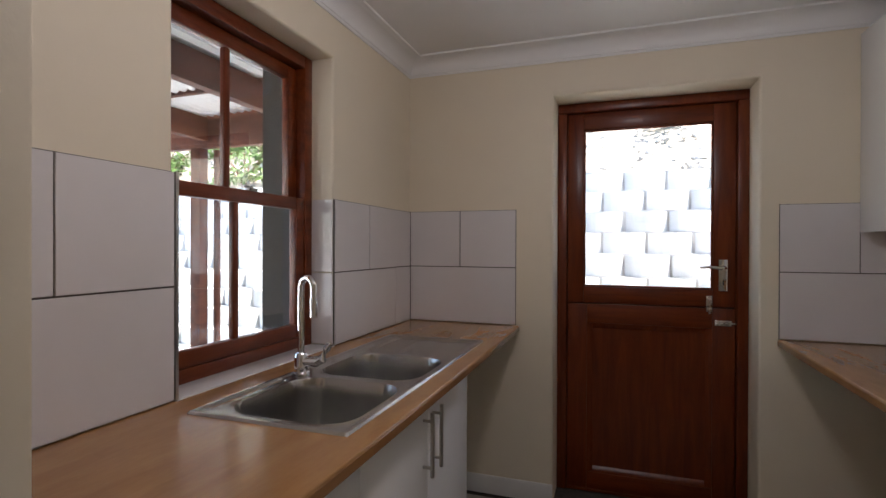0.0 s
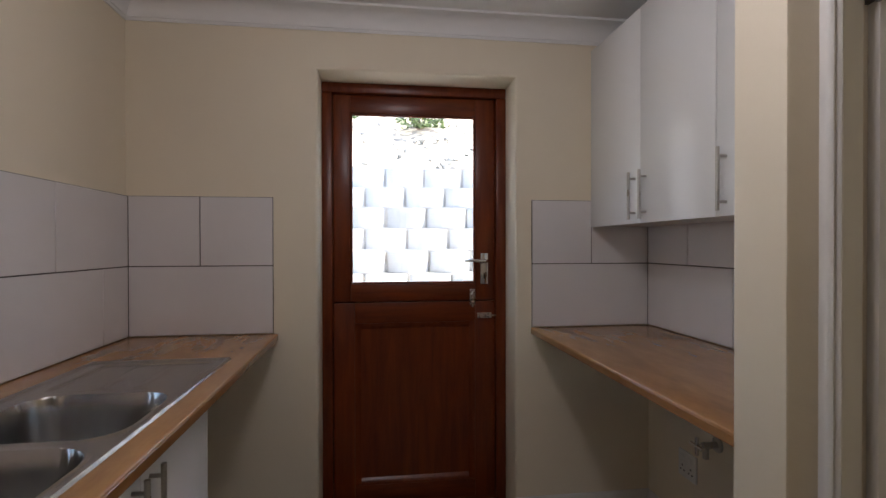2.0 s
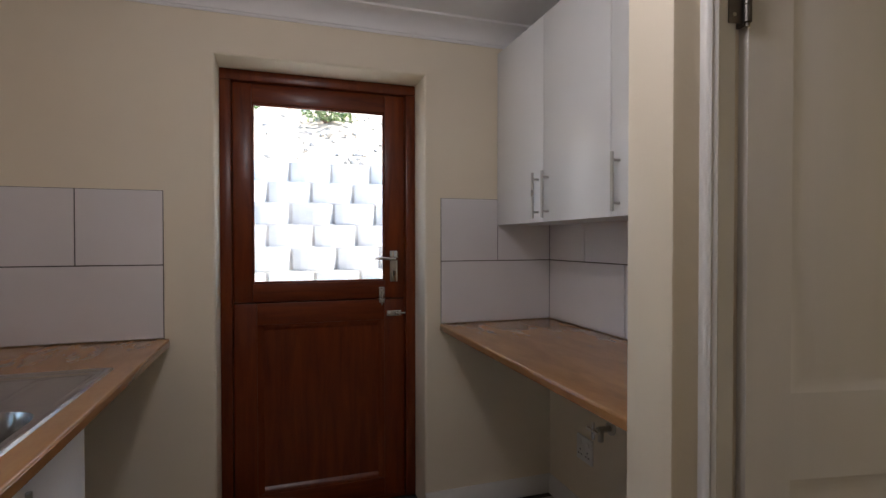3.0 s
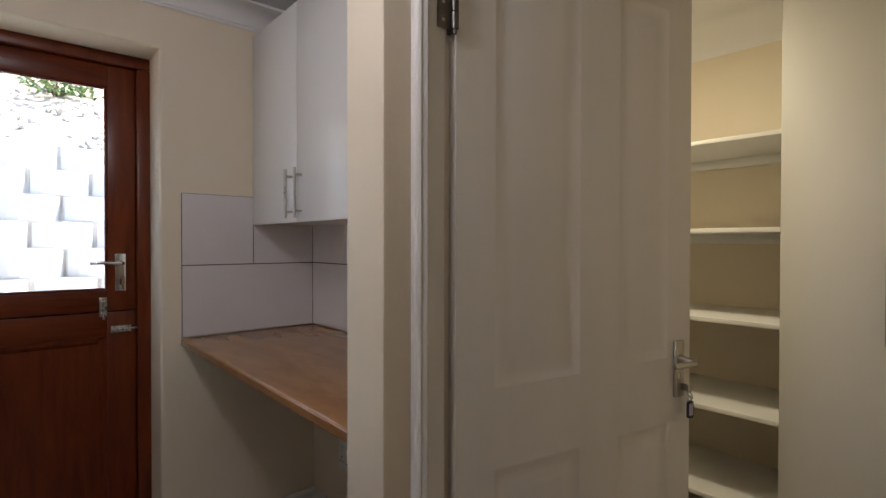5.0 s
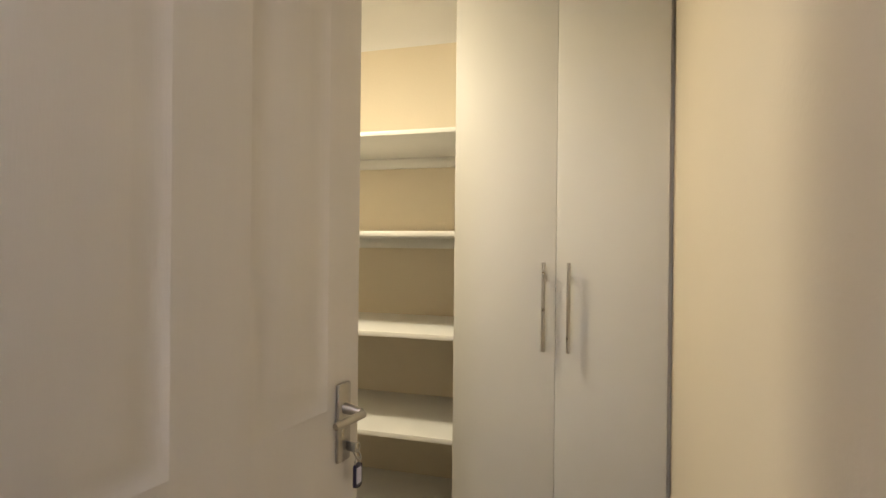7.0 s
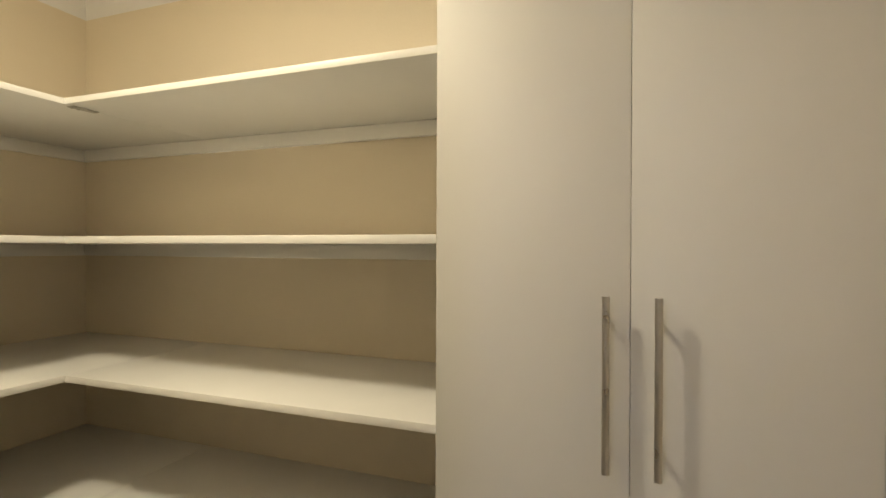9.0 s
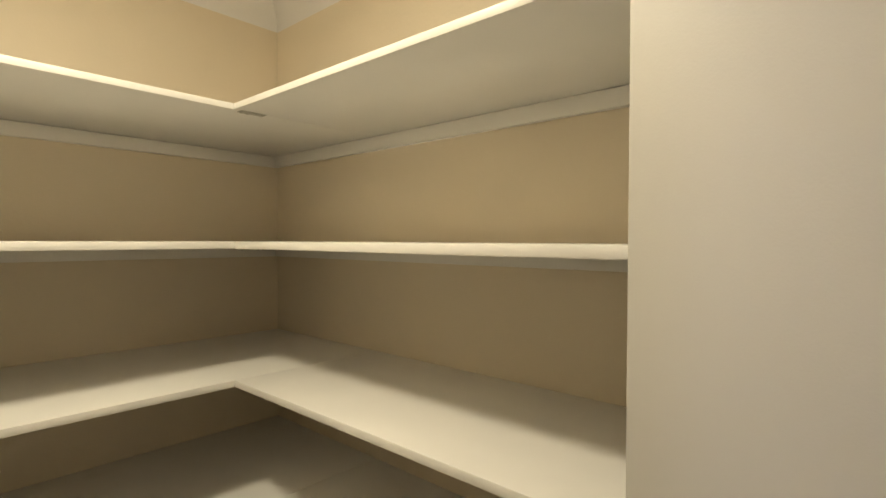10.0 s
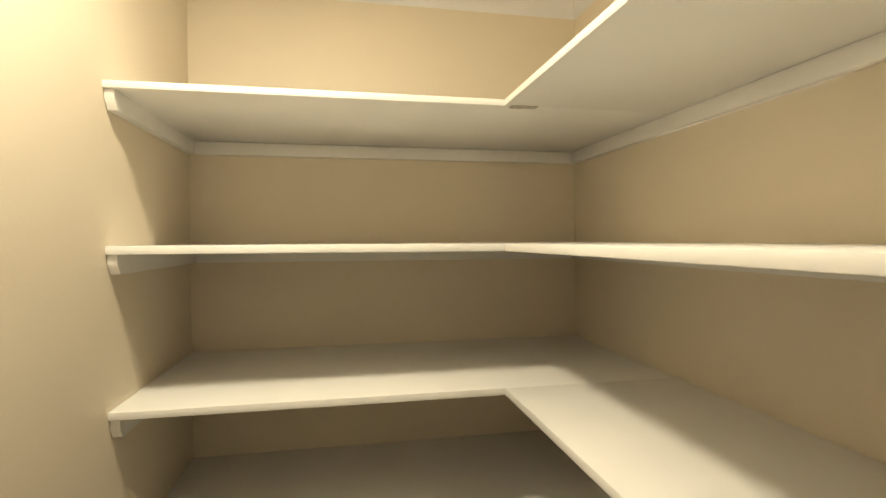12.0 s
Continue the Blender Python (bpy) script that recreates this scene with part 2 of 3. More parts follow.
wall_north = structure("wall_north", wall_around_door(NY, 2.9, 0, 2.486, 2.6, 0.80, 1.715, 2.085, 0.014),
                       CREAM, "cream painted plaster wall around the back door", "wall")
wall_east = structure("wall_east", boxes((2.39, 2.486, 1.054, NY, 0, 2.6)), CREAM, "cream painted partition between kitchen and pantry", "wall")
structure("wall_stub_east", boxes((1.75, 2.39, 1.054, 1.184, 0, 2.6), bevel=0.006), CREAM, "cream painted wall end beside the worktop", "wall")
structure("wall_stub_west", boxes((0, 0.62, 0.15, 0.279, 0, 2.6), bevel=0.006), CREAM, "cream painted wall end beside the sink worktop", "wall")
structure("wall_hall_east", boxes((1.75, 1.89, -2.25, 0.10, 0, 2.6), (1.75, 1.89, 0.10, 1.054, 2.1, 2.6)), CREAM, "cream painted wall around the pantry doorway", "wall")
structure("wall_south", boxes((-0.19, 1.89, -2.4, -2.25, 0, 2.6)), CREAM, "plain cream painted wall", "wall")
structure("wall_pantry_north", boxes((2.486, 3.95, 2.53, 2.9, 0, 2.6)), CREAM, "cream painted pantry wall behind the shelves", "wall")
structure("wall_pantry_east", boxes((3.865, 3.95, 0.1, 2.53, 0, 2.6)), CREAM, "cream painted pantry wall behind the shelves", "wall")
structure("wall_pantry_south", boxes((1.75, 3.95, 0.10 - 0.1, 0.192, 0, 2.6)), CREAM, "cream painted pantry wall beside the cupboard", "wall")
structure("ceiling", boxes((-0.19, 3.95, -2.4, 2.9, ZC, 2.5)), CEIL, "white painted flat ceiling", "ceiling")
structure("roof", boxes((-0.36, 4.1, -2.5, 3.0, 2.6, 2.7)), ROOFM, "flat grey roof slab", "roof")
floor = structure("floor", boxes((-0.19, 3.95, -2.4, 2.9, -0.1, -0.012)), GROUT, "floor bed with grey grout", "floor")


def cove(bm, axis, sign, wall, a, b, drop, out):
    """Cornice profile along one wall: a concave sweep with small fillets at both ends."""
    o = [(wall, ZC), (wall, ZC - drop), (wall + sign * 0.006, ZC - drop), (wall + sign * 0.009, ZC - drop + 0.010)]
    for i in range(9):
        t = i / 8 * math.pi / 2
        o.append((wall + sign * (0.014 + (out - 0.03) * (1 - math.cos(t))), ZC - drop + 0.012 + (drop - 0.024) * math.sin(t)))
    o += [(wall + sign * (out - 0.012), ZC - 0.010), (wall + sign * out, ZC - 0.010), (wall + sign * out, ZC)]
    prism(bm, o, axis, a, b)


for axis, sign, wall, a, b in ((0, -1, NY, 0, 2.39), (1, 1, 0.0, 0.279, NY), (1, -1, 2.39, 1.184, NY)):
    bm = bmesh.new()
    cove(bm, axis, sign, wall, a, b, 0.09, 0.10)
    structure("cornice", bm, CEIL, "white moulded plaster cornice", "cornice")
for axis, sign, wall, a, b in ((0, -1, 2.53, 2.486, 3.865), (1, -1, 3.865, 0.192, 2.53), (1, 1, 2.486, 1.054, 2.53), (0, 1, 0.192, 1.9, 3.865)):
    bm = bmesh.new()
    o = [(wall, ZC), (wall, ZC - 0.135)]
    for i in range(1, 11):
        t = i / 10 * math.pi / 2
        o.append((wall + sign * 0.13 * (1 - math.cos(t)), ZC - 0.135 + 0.133 * math.sin(t)))
    prism(bm, o, axis, a, b)
    structure("cornice", bm, CEIL, "white plain cove cornice", "cornice")


def skirting(bm, axis, sign, wall, a, b):
    o = [(wall, 0), (wall + sign * 0.018, 0), (wall + sign * 0.018, 0.062), (wall + sign * 0.013, 0.072), (wall + sign * 0.013, 0.08), (wall + sign * 0.006, 0.092), (wall, 0.092)]
    prism(bm, o, axis, a, b)


bm = bmesh.new()
for run in ((0, -1, NY, 0.0, 0.80), (0, -1, NY, 1.715, 2.39), (1, -1, 2.39, 1.184, NY - 0.02), (1, 1, 0, 1.80, NY - 0.02), (0, -1, 2.53, 2.486, 3.865), (0, 1, 0.192, 1.95, 3.36)):
    skirting(bm, *run)
structure("baseboard", bm, TRIMW, "white painted moulded skirting board", "skirting")

# ---- window in the west wall ----
window = tagged(thing("window_1", (-0.13, 1.4, 0.9), "reddish varnished timber sash window with glazing bars", "window"), kind="structure")
FX0, FX1 = -0.18, -0.10
part("window_frame", boxes((FX0, FX1, 1.002, 1.052, 0.90, 2.088), (FX0, FX1, 1.741, 1.791, 0.90, 2.088), (FX0, FX1, 1.052, 1.741, 2.038, 2.088), (FX0, FX1, 1.052, 1.741, 0.90, 0.945), bevel=0.004), SILLWOOD, window)


def sash(name, x, z0, z1, low, top):
    y0, y1 = 1.054, 1.739
    s = part(name, boxes((x, x + 0.034, y0, y0 + 0.052, z0, z1), (x, x + 0.034, y1 - 0.052, y1, z0, z1),
                         (x, x + 0.034, y0 + 0.052, y1 - 0.052, z0, z0 + low), (x, x + 0.034, y0 + 0.052, y1 - 0.052, z1 - top, z1), bevel=0.003), SILLWOOD, window)
    part("glazing_bar", boxes((x + 0.004, x + 0.03, 1.345, 1.369, z0 + low, z1 - top), bevel=0.004), DOORWOOD, s)
    for a, b in ((y0 + 0.05, 1.347), (1.367, y1 - 0.05)):
        pane = part("pane", boxes((x + 0.015, x + 0.019, a, b, z0 + low - 0.003, z1 - top + 0.003)), GLASS, s)
        pane.visible_shadow = False
    return s


sash("upper_sash", -0.176, 1.47, 2.036, 0.04, 0.05)
sash("lower_sash", -0.138, 0.947, 1.505, 0.05, 0.045)
part("sash_fastener", boxes((-0.125, -0.10, 1.42, 1.455, 1.505, 1.515), (-0.118, -0.108, 1.40, 1.44, 1.515, 1.523), bevel=0.002), NICKEL, window, "small dull metal sash fastener")
structure("sill_tile", boxes((-0.10, 0.012, 1.002, 1.791, 0.886, 0.904), bevel=0.003), TILE, "white glazed tiled window sill", "window sill")

# ---- stable door in the north wall ----
door = tagged(thing("door_1", (1.257, 2.8, 0), "reddish varnished timber stable door, glazed above, shut", "door"), kind="structure")
frame_o = part("door_frame", boxes((0.80, 0.85, 2.775, 2.86, 0, 2.035), (1.665, 1.715, 2.775, 2.86, 0, 2.035), (0.80, 1.715, 2.775, 2.86, 2.035, 2.085), bevel=0.006), DOORWOOD, door)
# unseen strips and sill, added to keep daylight out of the leaf gaps
part("door_stop", boxes((0.84, 0.872, 2.843, 2.86, 0.0, 2.035), (1.643, 1.675, 2.843, 2.86, 0, 2.035), (0.872, 1.643, 2.843, 2.86, 2.01, 2.04)), DOORWOOD, frame_o)
part("threshold", boxes((0.85, 1.665, 2.79, 2.88, 0.0, 0.011), (0.85, 1.665, 2.843, 2.88, 0.011, 0.03)), RAILWOOD, frame_o)
L0, L1 = 0.853, 1.662
up = part("upper_leaf", boxes((L0, 0.936, 2.80, 2.84, 1.014, 2.032), (1.562, L1, 2.80, 2.84, 1.014, 2.032), bevel=0.003), DOORWOOD, door)
part("rail", boxes((0.936, 1.562, 2.80, 2.84, 1.014, 1.10), bevel=0.003), RAILWOOD, up)
part("rail", boxes((0.936, 1.562, 2.80, 2.84, 1.943, 2.032), bevel=0.003), RAILWOOD, up)
bm = bmesh.new()
for q in ((0.936, 0.946, 1.10, 1.943), (1.552, 1.562, 1.10, 1.943), (0.946, 1.552, 1.10, 1.11), (0.946, 1.552, 1.933, 1.943)):
    box(bm, q[0], q[1], 2.804, 2.818, q[2], q[3], bevel=0.003)
part("glazing_bead", bm, RAILWOOD, up)
pane = part("pane", boxes((0.938, 1.56, 2.819, 2.823, 1.102, 1.941)), GLASS, up)
pane.visible_shadow = False
# unseen strip added behind the split to block daylight between the leaves
part("rebate_strip", boxes((0.86, 1.655, 2.841, 2.852, 0.985, 1.04)), RAILWOOD, up)
lo = part("lower_leaf", boxes((L0, 0.955, 2.80, 2.84, 0.012, 1.008), (1.56, L1, 2.80, 2.84, 0.012, 1.008), bevel=0.003), DOORWOOD, door)
part("rail", boxes((0.955, 1.56, 2.80, 2.84, 0.905, 1.008), bevel=0.003), RAILWOOD, lo)
part("rail", boxes((0.955, 1.56, 2.80, 2.84, 0.012, 0.10), bevel=0.003), RAILWOOD, lo)
bm = boxes((0.955, 1.56, 2.822, 2.834, 0.10, 0.905))
o = [(0.0, 2.822), (0.0, 2.806), (0.012, 2.808), (0.022, 2.816), (0.03, 2.822)]
prism(bm, [(0.955 + a, b) for a, b in o], 2, 0.10, 0.905)
prism(bm, [(1.56 - a, b) for a, b in o], 2, 0.10, 0.905)
prism(bm, [(b, 0.905 - a) for a, b in o], 0, 0.985, 1.53)
prism(bm, [(b, 0.10 + a) for a, b in o], 0, 0.985, 1.53)
part("panel", bm, DOORWOOD, lo)
hd = part("lock_plate", boxes((1.585, 1.625, 2.789, 2.80, 1.095, 1.252), bevel=0.003), CHROME, up, "satin chrome lock plate")
bm = tube(bmesh.new(), [(1.605, 2.79, 1.212), (1.605, 2.745, 1.212), (1.60, 2.737, 1.212), (1.57, 2.735, 1.213), (1.53, 2.737, 1.217), (1.495, 2.742, 1.213)], 0.008, radii=[0.011, 0.009, 0.009, 0.0085, 0.008, 0.006])
part("lever", bm, CHROME, hd)
# no hole is cut: a raised slip carries the keyhole's shade as colour
part("keyhole", boxes((1.602, 1.608, 2.786, 2.7885, 1.122, 1.145)), HOLE_SHADE, hd)


def tower_bolt(upright, x, z, leaf):
    if upright:
        bm = boxes((x - 0.014, x + 0.014, 2.795, 2.80, z - 0.04, z + 0.04), (x - 0.012, x + 0.012, 2.782, 2.795, z + 0.018, z + 0.03), (x - 0.012, x + 0.012, 2.782, 2.795, z - 0.032, z - 0.02), bevel=0.002)
        tube(bm, [(x, 2.788, z - 0.05), (x, 2.788, z + 0.036)], 0.0055)
        tube(bm, [(x, 2.788, z), (x - 0.004, 2.768, z)], 0.005)
    else:
        bm = boxes((x - 0.045, x + 0.03, 2.795, 2.80, z - 0.014, z + 0.014), (x - 0.035, x - 0.022, 2.782, 2.795, z - 0.012, z + 0.012), (x + 0.01, x + 0.022, 2.782, 2.795, z - 0.012, z + 0.012), bevel=0.002)
        tube(bm, [(x - 0.042, 2.788, z), (x + 0.05, 2.788, z)], 0.0055)
        tube(bm, [(x - 0.005, 2.788, z), (x - 0.005, 2.768, z - 0.004)], 0.005)
    part("bolt", bm, CHROME, leaf, "small bright barrel bolt")


tower_bolt(True, 1.545, 1.03, up)
tower_bolt(False, 1.615, 0.935, lo)

# ---- pantry door frame and open door ----
pdf = tagged(thing("door_frame_pantry", (1.84, 0.6, 0), "white painted rebated timber door frame", "door frame"), kind="structure")


def jamb(y, s):
    """Frame member with a rounded stop bead; s is the way out from the wall."""
    o = [(1.812, y), (1.812, y + s * 0.010), (1.815, y + s * 0.018), (1.820, y + s * 0.021), (1.825, y + s * 0.019), (1.828, y + s * 0.022), (1.833, y + s * 0.024), (1.838, y + s * 0.021), (1.842, y + s * 0.016), (1.881, y + s * 0.016), (1.881, y)]
    return prism(bmesh.new(), o, 2, 0, 2.075)


part("jamb", jamb(1.054, -1), TRIMW, pdf)
part("jamb", jamb(0.192, 1), TRIMW, pdf)
part("head", boxes((1.812, 1.89, 0.192, 1.054, 2.075, 2.098), bevel=0.003), TRIMW, pdf)

HX, HY = 1.893, 1.03
LEAF_ANGLE = -10.7
LEAF_W = 0.752
GAP = 0.010
pdoor = thing("pantry_door", (HX, HY, 0), "white painted moulded panel door standing open", "door")
pdoor.matrix_basis = pose(HX, HY, 0, 0, 0, LEAF_ANGLE)
M = pdoor.matrix_basis.copy()


def dpart(name, bm, mat, parent=None, label=""):
    """A part given in the door's own axes: x along the leaf, y its thickness away from the passage."""
    bmesh.ops.transform(bm, matrix=M, verts=bm.verts)
    ob = new(name, mesh_of(name, bm, mat))
    ob.parent = parent or pdoor
    ob.matrix_parent_inverse = M.inverted() if parent is None else Matrix.Identity(4)
    if label:
        ob["label"] = label
    return smooth(ob)


def moulded_panel(bm, x0, x1, z0, z1):
    """Sunk moulding ring and a raised field, built as nested rings on the leaf's face."""
    rings = ((0.0, 0.0), (0.008, 0.003), (0.018, 0.0048), (0.030, 0.0044), (0.05, 0.001), (0.056, 0.0005))
    prev = None
    for inset, depth in rings:
        ring = [bm.verts.new(p) for p in ((x0 + inset, depth, z0 + inset), (x1 - inset, depth, z0 + inset), (x1 - inset, depth, z1 - inset), (x0 + inset, depth, z1 - inset))]
        if prev:
            for i in range(4):
                bm.faces.new((prev[i], prev[(i + 1) % 4], ring[(i + 1) % 4], ring[i]))
        prev = ring
    bm.faces.new(prev)


PX = (0.105, 0.345, 0.475, 0.658)
PZ = (0.22, 0.83, 1.0, 1.90)
bm = bmesh.new()
box(bm, GAP, LEAF_W, 0.008, 0.04, 0.008, 2.04)
for q in ((GAP, PX[0], 0.008, 2.04), (PX[1], PX[2], 0.008, 2.04), (PX[3], LEAF_W, 0.008, 2.04)):
    box(bm, q[0], q[1], 0, 0.008, q[2], q[3])
for a, b in ((PX[0], PX[1]), (PX[2], PX[3])):
    for c, d in ((0.008, PZ[0]), (PZ[1], PZ[2]), (PZ[3], 2.04)):
        box(bm, a, b, 0, 0.008, c, d)
    moulded_panel(bm, a, b, PZ[0], PZ[1])
    moulded_panel(bm, a, b, PZ[2], PZ[3])
dpart("leaf", bm, DOORW)
EX = LEAF_W - 0.052
plate = dpart("lock_plate", box(bmesh.new(), EX - 0.019, EX + 0.019, -0.009, 0, 0.893, 1.043, bevel=0.004), NICKEL, None, "worn satin nickel lock plate")
dpart("lever", tube(bmesh.new(), [(EX, -0.008, 0.995), (EX, -0.045, 0.992), (EX - 0.004, -0.052, 0.991), (EX - 0.03, -0.052, 0.991), (EX - 0.06, -0.050, 0.990), (EX - 0.078, -0.047, 0.989)], 0.008, radii=[0.011, 0.008, 0.0075, 0.0075, 0.0075, 0.0065]), NICKEL)
dpart("lever_back", tube(bmesh.new(), [(EX, 0.04, 0.995), (EX, 0.085, 0.992), (EX - 0.03, 0.092, 1.008), (EX - 0.105, 0.088, 0.995)], 0.009), NICKEL)
dpart("key", box(bmesh.new(), EX + 0.004, EX + 0.008, -0.03, -0.009, 0.912, 0.930, bevel=0.001), NICKEL)
bm = bmesh.new()
KX = EX + 0.022
for k in range(3):
    zc = 0.915 - k * 0.014
    tube(bm, [(KX + 0.007 * math.cos(a), -0.022 + (0.007 * math.sin(a) if k % 2 else 0.0), zc + 0.009 * math.sin(a)) for a in (2 * math.pi * i / 14 for i in range(15))], 0.0016, sides=6)
dpart("key_ring", bm, NICKEL)
tag_ob = dpart("key_tag", box(bmesh.new(), KX - 0.011, KX + 0.011, -0.026, -0.02, 0.838, 0.884, bevel=0.006), INK, None, "dark blue plastic key tag with a paper slip")
dpart("paper_slip", box(bmesh.new(), KX - 0.007, KX + 0.007, -0.0275, -0.0255, 0.847, 0.877), PAPER)
for z in (0.22, 1.76):
    bm = bmesh.new()
    for k in range(3):
        tube(bm, [(0.003, -0.006, z - 0.05 + k * 0.034), (0.003, -0.006, z - 0.018 + k * 0.034)], 0.0075)
    tube(bm, [(0.003, -0.006, z - 0.058), (0.003, -0.006, z + 0.058)], 0.004)
    box(bm, -0.032, -0.004, -0.0005, 0.0015, z - 0.05, z + 0.05, bevel=0.0006)
    box(bm, 0.003, GAP, -0.001, 0.03, z - 0.05, z + 0.05)
    hinge = dpart("hinge", bm, IRON, None, "dark worn steel butt hinge")
    bm = bmesh.new()
    for dz in (-0.034, 0.0, 0.034):
        tube(bm, [(-0.020, -0.0005, z + dz), (-0.020, -0.002, z + dz)], 0.0035, sides=10)
    dpart("screws", bm, NICKEL, hinge)

# ---- pantry lamp ----
def ceiling_lamp(x, y, label):
    c = thing("ceiling_lamp", (x, y, ZC), label, "lamp", "ceiling lamps")
    part("base", tube(bmesh.new(), [(x, y, ZC), (x, y, ZC - 0.02), (x, y, ZC - 0.028)], 0.07, sides=32, radii=[0.07, 0.07, 0.045]), PLASTIC, c)
    part("holder", tube(bmesh.new(), [(x, y, ZC - 0.028), (x, y, ZC - 0.05)], 0.022, sides=20), PLASTIC, c)


ceiling_lamp(2.78, 1.40, "white plastic lamp holder with lit warm bulb")
ceiling_lamp(1.10, 1.0, "white plastic lamp holder with lit bulb")

# ---- worktops ----


def worktop(name, back, front, y0, y1, hole, label):
    """Post-formed board: rounded front edge; hole leaves room for the sink bowls."""
    s = 1 if front > back else -1
    bm = bmesh.new()
    r = 0.006
    hx0, hx1, hy0, hy1 = hole or (back + s * 0.02, front - s * 0.07, y0 + 0.2, y0 + 0.4)
    sec = [(back, 0.9), (hx0, 0.9), (hx1, 0.9), (front - s * r, 0.9)]
    for i in range(1, 5):
        t = i / 4 * math.pi / 2
        sec.append((front - s * r + s * r * math.sin(t), 0.9 - r + r * math.cos(t)))
    sec += [(front, 0.873), (front - s * 0.004, 0.868), (hx1, 0.868), (hx0, 0.868), (back, 0.868)]
    k = len(sec)
    rings = [[bm.verts.new((x, y, z)) for x, z in sec] for y in (y0, hy0, hy1, y1)]
    for n in range(3):
        for i in range(k):
            if hole and n == 1 and i in (1, k - 3):
                continue
            bm.faces.new((rings[n][i], rings[n][(i + 1) % k], rings[n + 1][(i + 1) % k], rings[n + 1][i]))
    if hole:
        for c in (1, 2):
            bm.faces.new((rings[1][c], rings[2][c], rings[2][k - 1 - c], rings[1][k - 1 - c]))
        for q in (1, 2):
            bm.faces.new((rings[q][1], rings[q][2], rings[q][k - 3], rings[q][k - 2]))
    bm.faces.new(rings[0])
    bm.faces.new(rings[3])
    bmesh.ops.recalc_face_normals(bm, faces=bm.faces)
    w = thing(name, ((back + front) / 2, (y0 + y1) / 2, 0.868), label, "worktop")
    part("board", bm, COUNTER, w)
    f = front + s * 0.0012
    lip = prism(bmesh.new(), [(front, 0.870), (f, 0.871), (f, 0.8925), (front, 0.8935)], 1, y0 + 0.001, y1 - 0.001)
    part("edge_strip", lip, EDGE, w, "glossy oak-look front edging")


worktop("worktop", 0.002, 0.625, 0.281, NY - 0.002, (0.14, 0.552, 0.95, 2.08), "oak-look laminate worktop with rounded edge around the sink")
worktop("worktop", 2.388, 1.79, 1.186, NY - 0.002, None, "oak-look laminate worktop with rounded edge over an open space")

# ---- sink ----


def sink():
    x0, x1, y0, y1 = 0.118, 0.562, 0.93, 2.097
    nx, ny = 112, 250

    def rr(x, y, a, b, c, d, r):
        qx, qy = abs(x - (a + b) / 2) - (b - a) / 2 + r, abs(y - (c + d) / 2) - (d - c) / 2 + r
        return math.hypot(max(qx, 0), max(qy, 0)) + min(max(qx, qy), 0) - r

    def step(d, w):
        t = min(1, max(0, -d / w))
        return t * t * (3 - 2 * t)

    def height(x, y):
        z = 0.9075 - 0.004 * step(rr(x, y, x0 + 0.012, x1 - 0.012, y0 + 0.012, y1 - 0.012, 0.02), 0.008)
        for c, d in ((0.965, 1.325), (1.365, 1.70)):
            e = rr(x, y, 0.185, 0.532, c, d, 0.085)
            z += 0.002 * math.exp(-(e / 0.008) ** 2)
            z -= 0.145 * step(e, 0.02) + 0.010 * step(e + 0.02, 0.14)
        e = rr(x, y, 0.175, 0.53, 1.74, 2.065, 0.03)
        z -= 0.005 * step(e, 0.012)
        if e < -0.02:
            z += 0.0035 * max(0, math.sin((x - 0.175) / 0.355 * math.pi * 7)) ** 2 * step(rr(x, y, 0.22, 0.50, 1.76, 2.03, 0.02), 0.03)
        e = rr(x, y, 0.128, 0.168, 0.97, 1.28, 0.02)
        z -= 0.004 * step(e, 0.01)
        edge = min(x - x0, x1 - x, y - y0, y1 - y)
        if edge < 0.004:
            z = 0.9005 + (z - 0.9005) * max(0, edge) / 0.004
        return z

    bm = bmesh.new()
    grid = [[bm.verts.new((x, y, height(x, y))) for y in (y0 + (y1 - y0) * j / ny for j in range(ny + 1))] for x in (x0 + (x1 - x0) * i / nx for i in range(nx + 1))]
    for i in range(nx):
        for j in range(ny):
            bm.faces.new((grid[i][j], grid[i + 1][j], grid[i + 1][j + 1], grid[i][j + 1]))
    s = thing("sink", (0.34, 1.5, 0.9), "stainless steel double-bowl sink with drainer", "sink")
    body = part("bowl_sheet", bm, STEEL, s)
    body.data.shade_smooth()
    for y in (1.145, 1.533):
        bm = bmesh.new()
        tube(bm, [(0.358, y, 0.748), (0.358, y, 0.757)], 0.04, sides=28)
        w = part("waste", bm, CHROME, s)
        bm = bmesh.new()
        for k in range(7):
            a = k * 2 * math.pi / 7
            tube(bm, [(0.358 + 0.02 * math.cos(a), y + 0.02 * math.sin(a), 0.757), (0.358 + 0.02 * math.cos(a), y + 0.02 * math.sin(a), 0.7585)], 0.005, sides=8)
        # solid dark discs on the waste, the holes' shade put into their colour
        part("strainer_holes", bm, HOLE_SHADE, w)


sink()


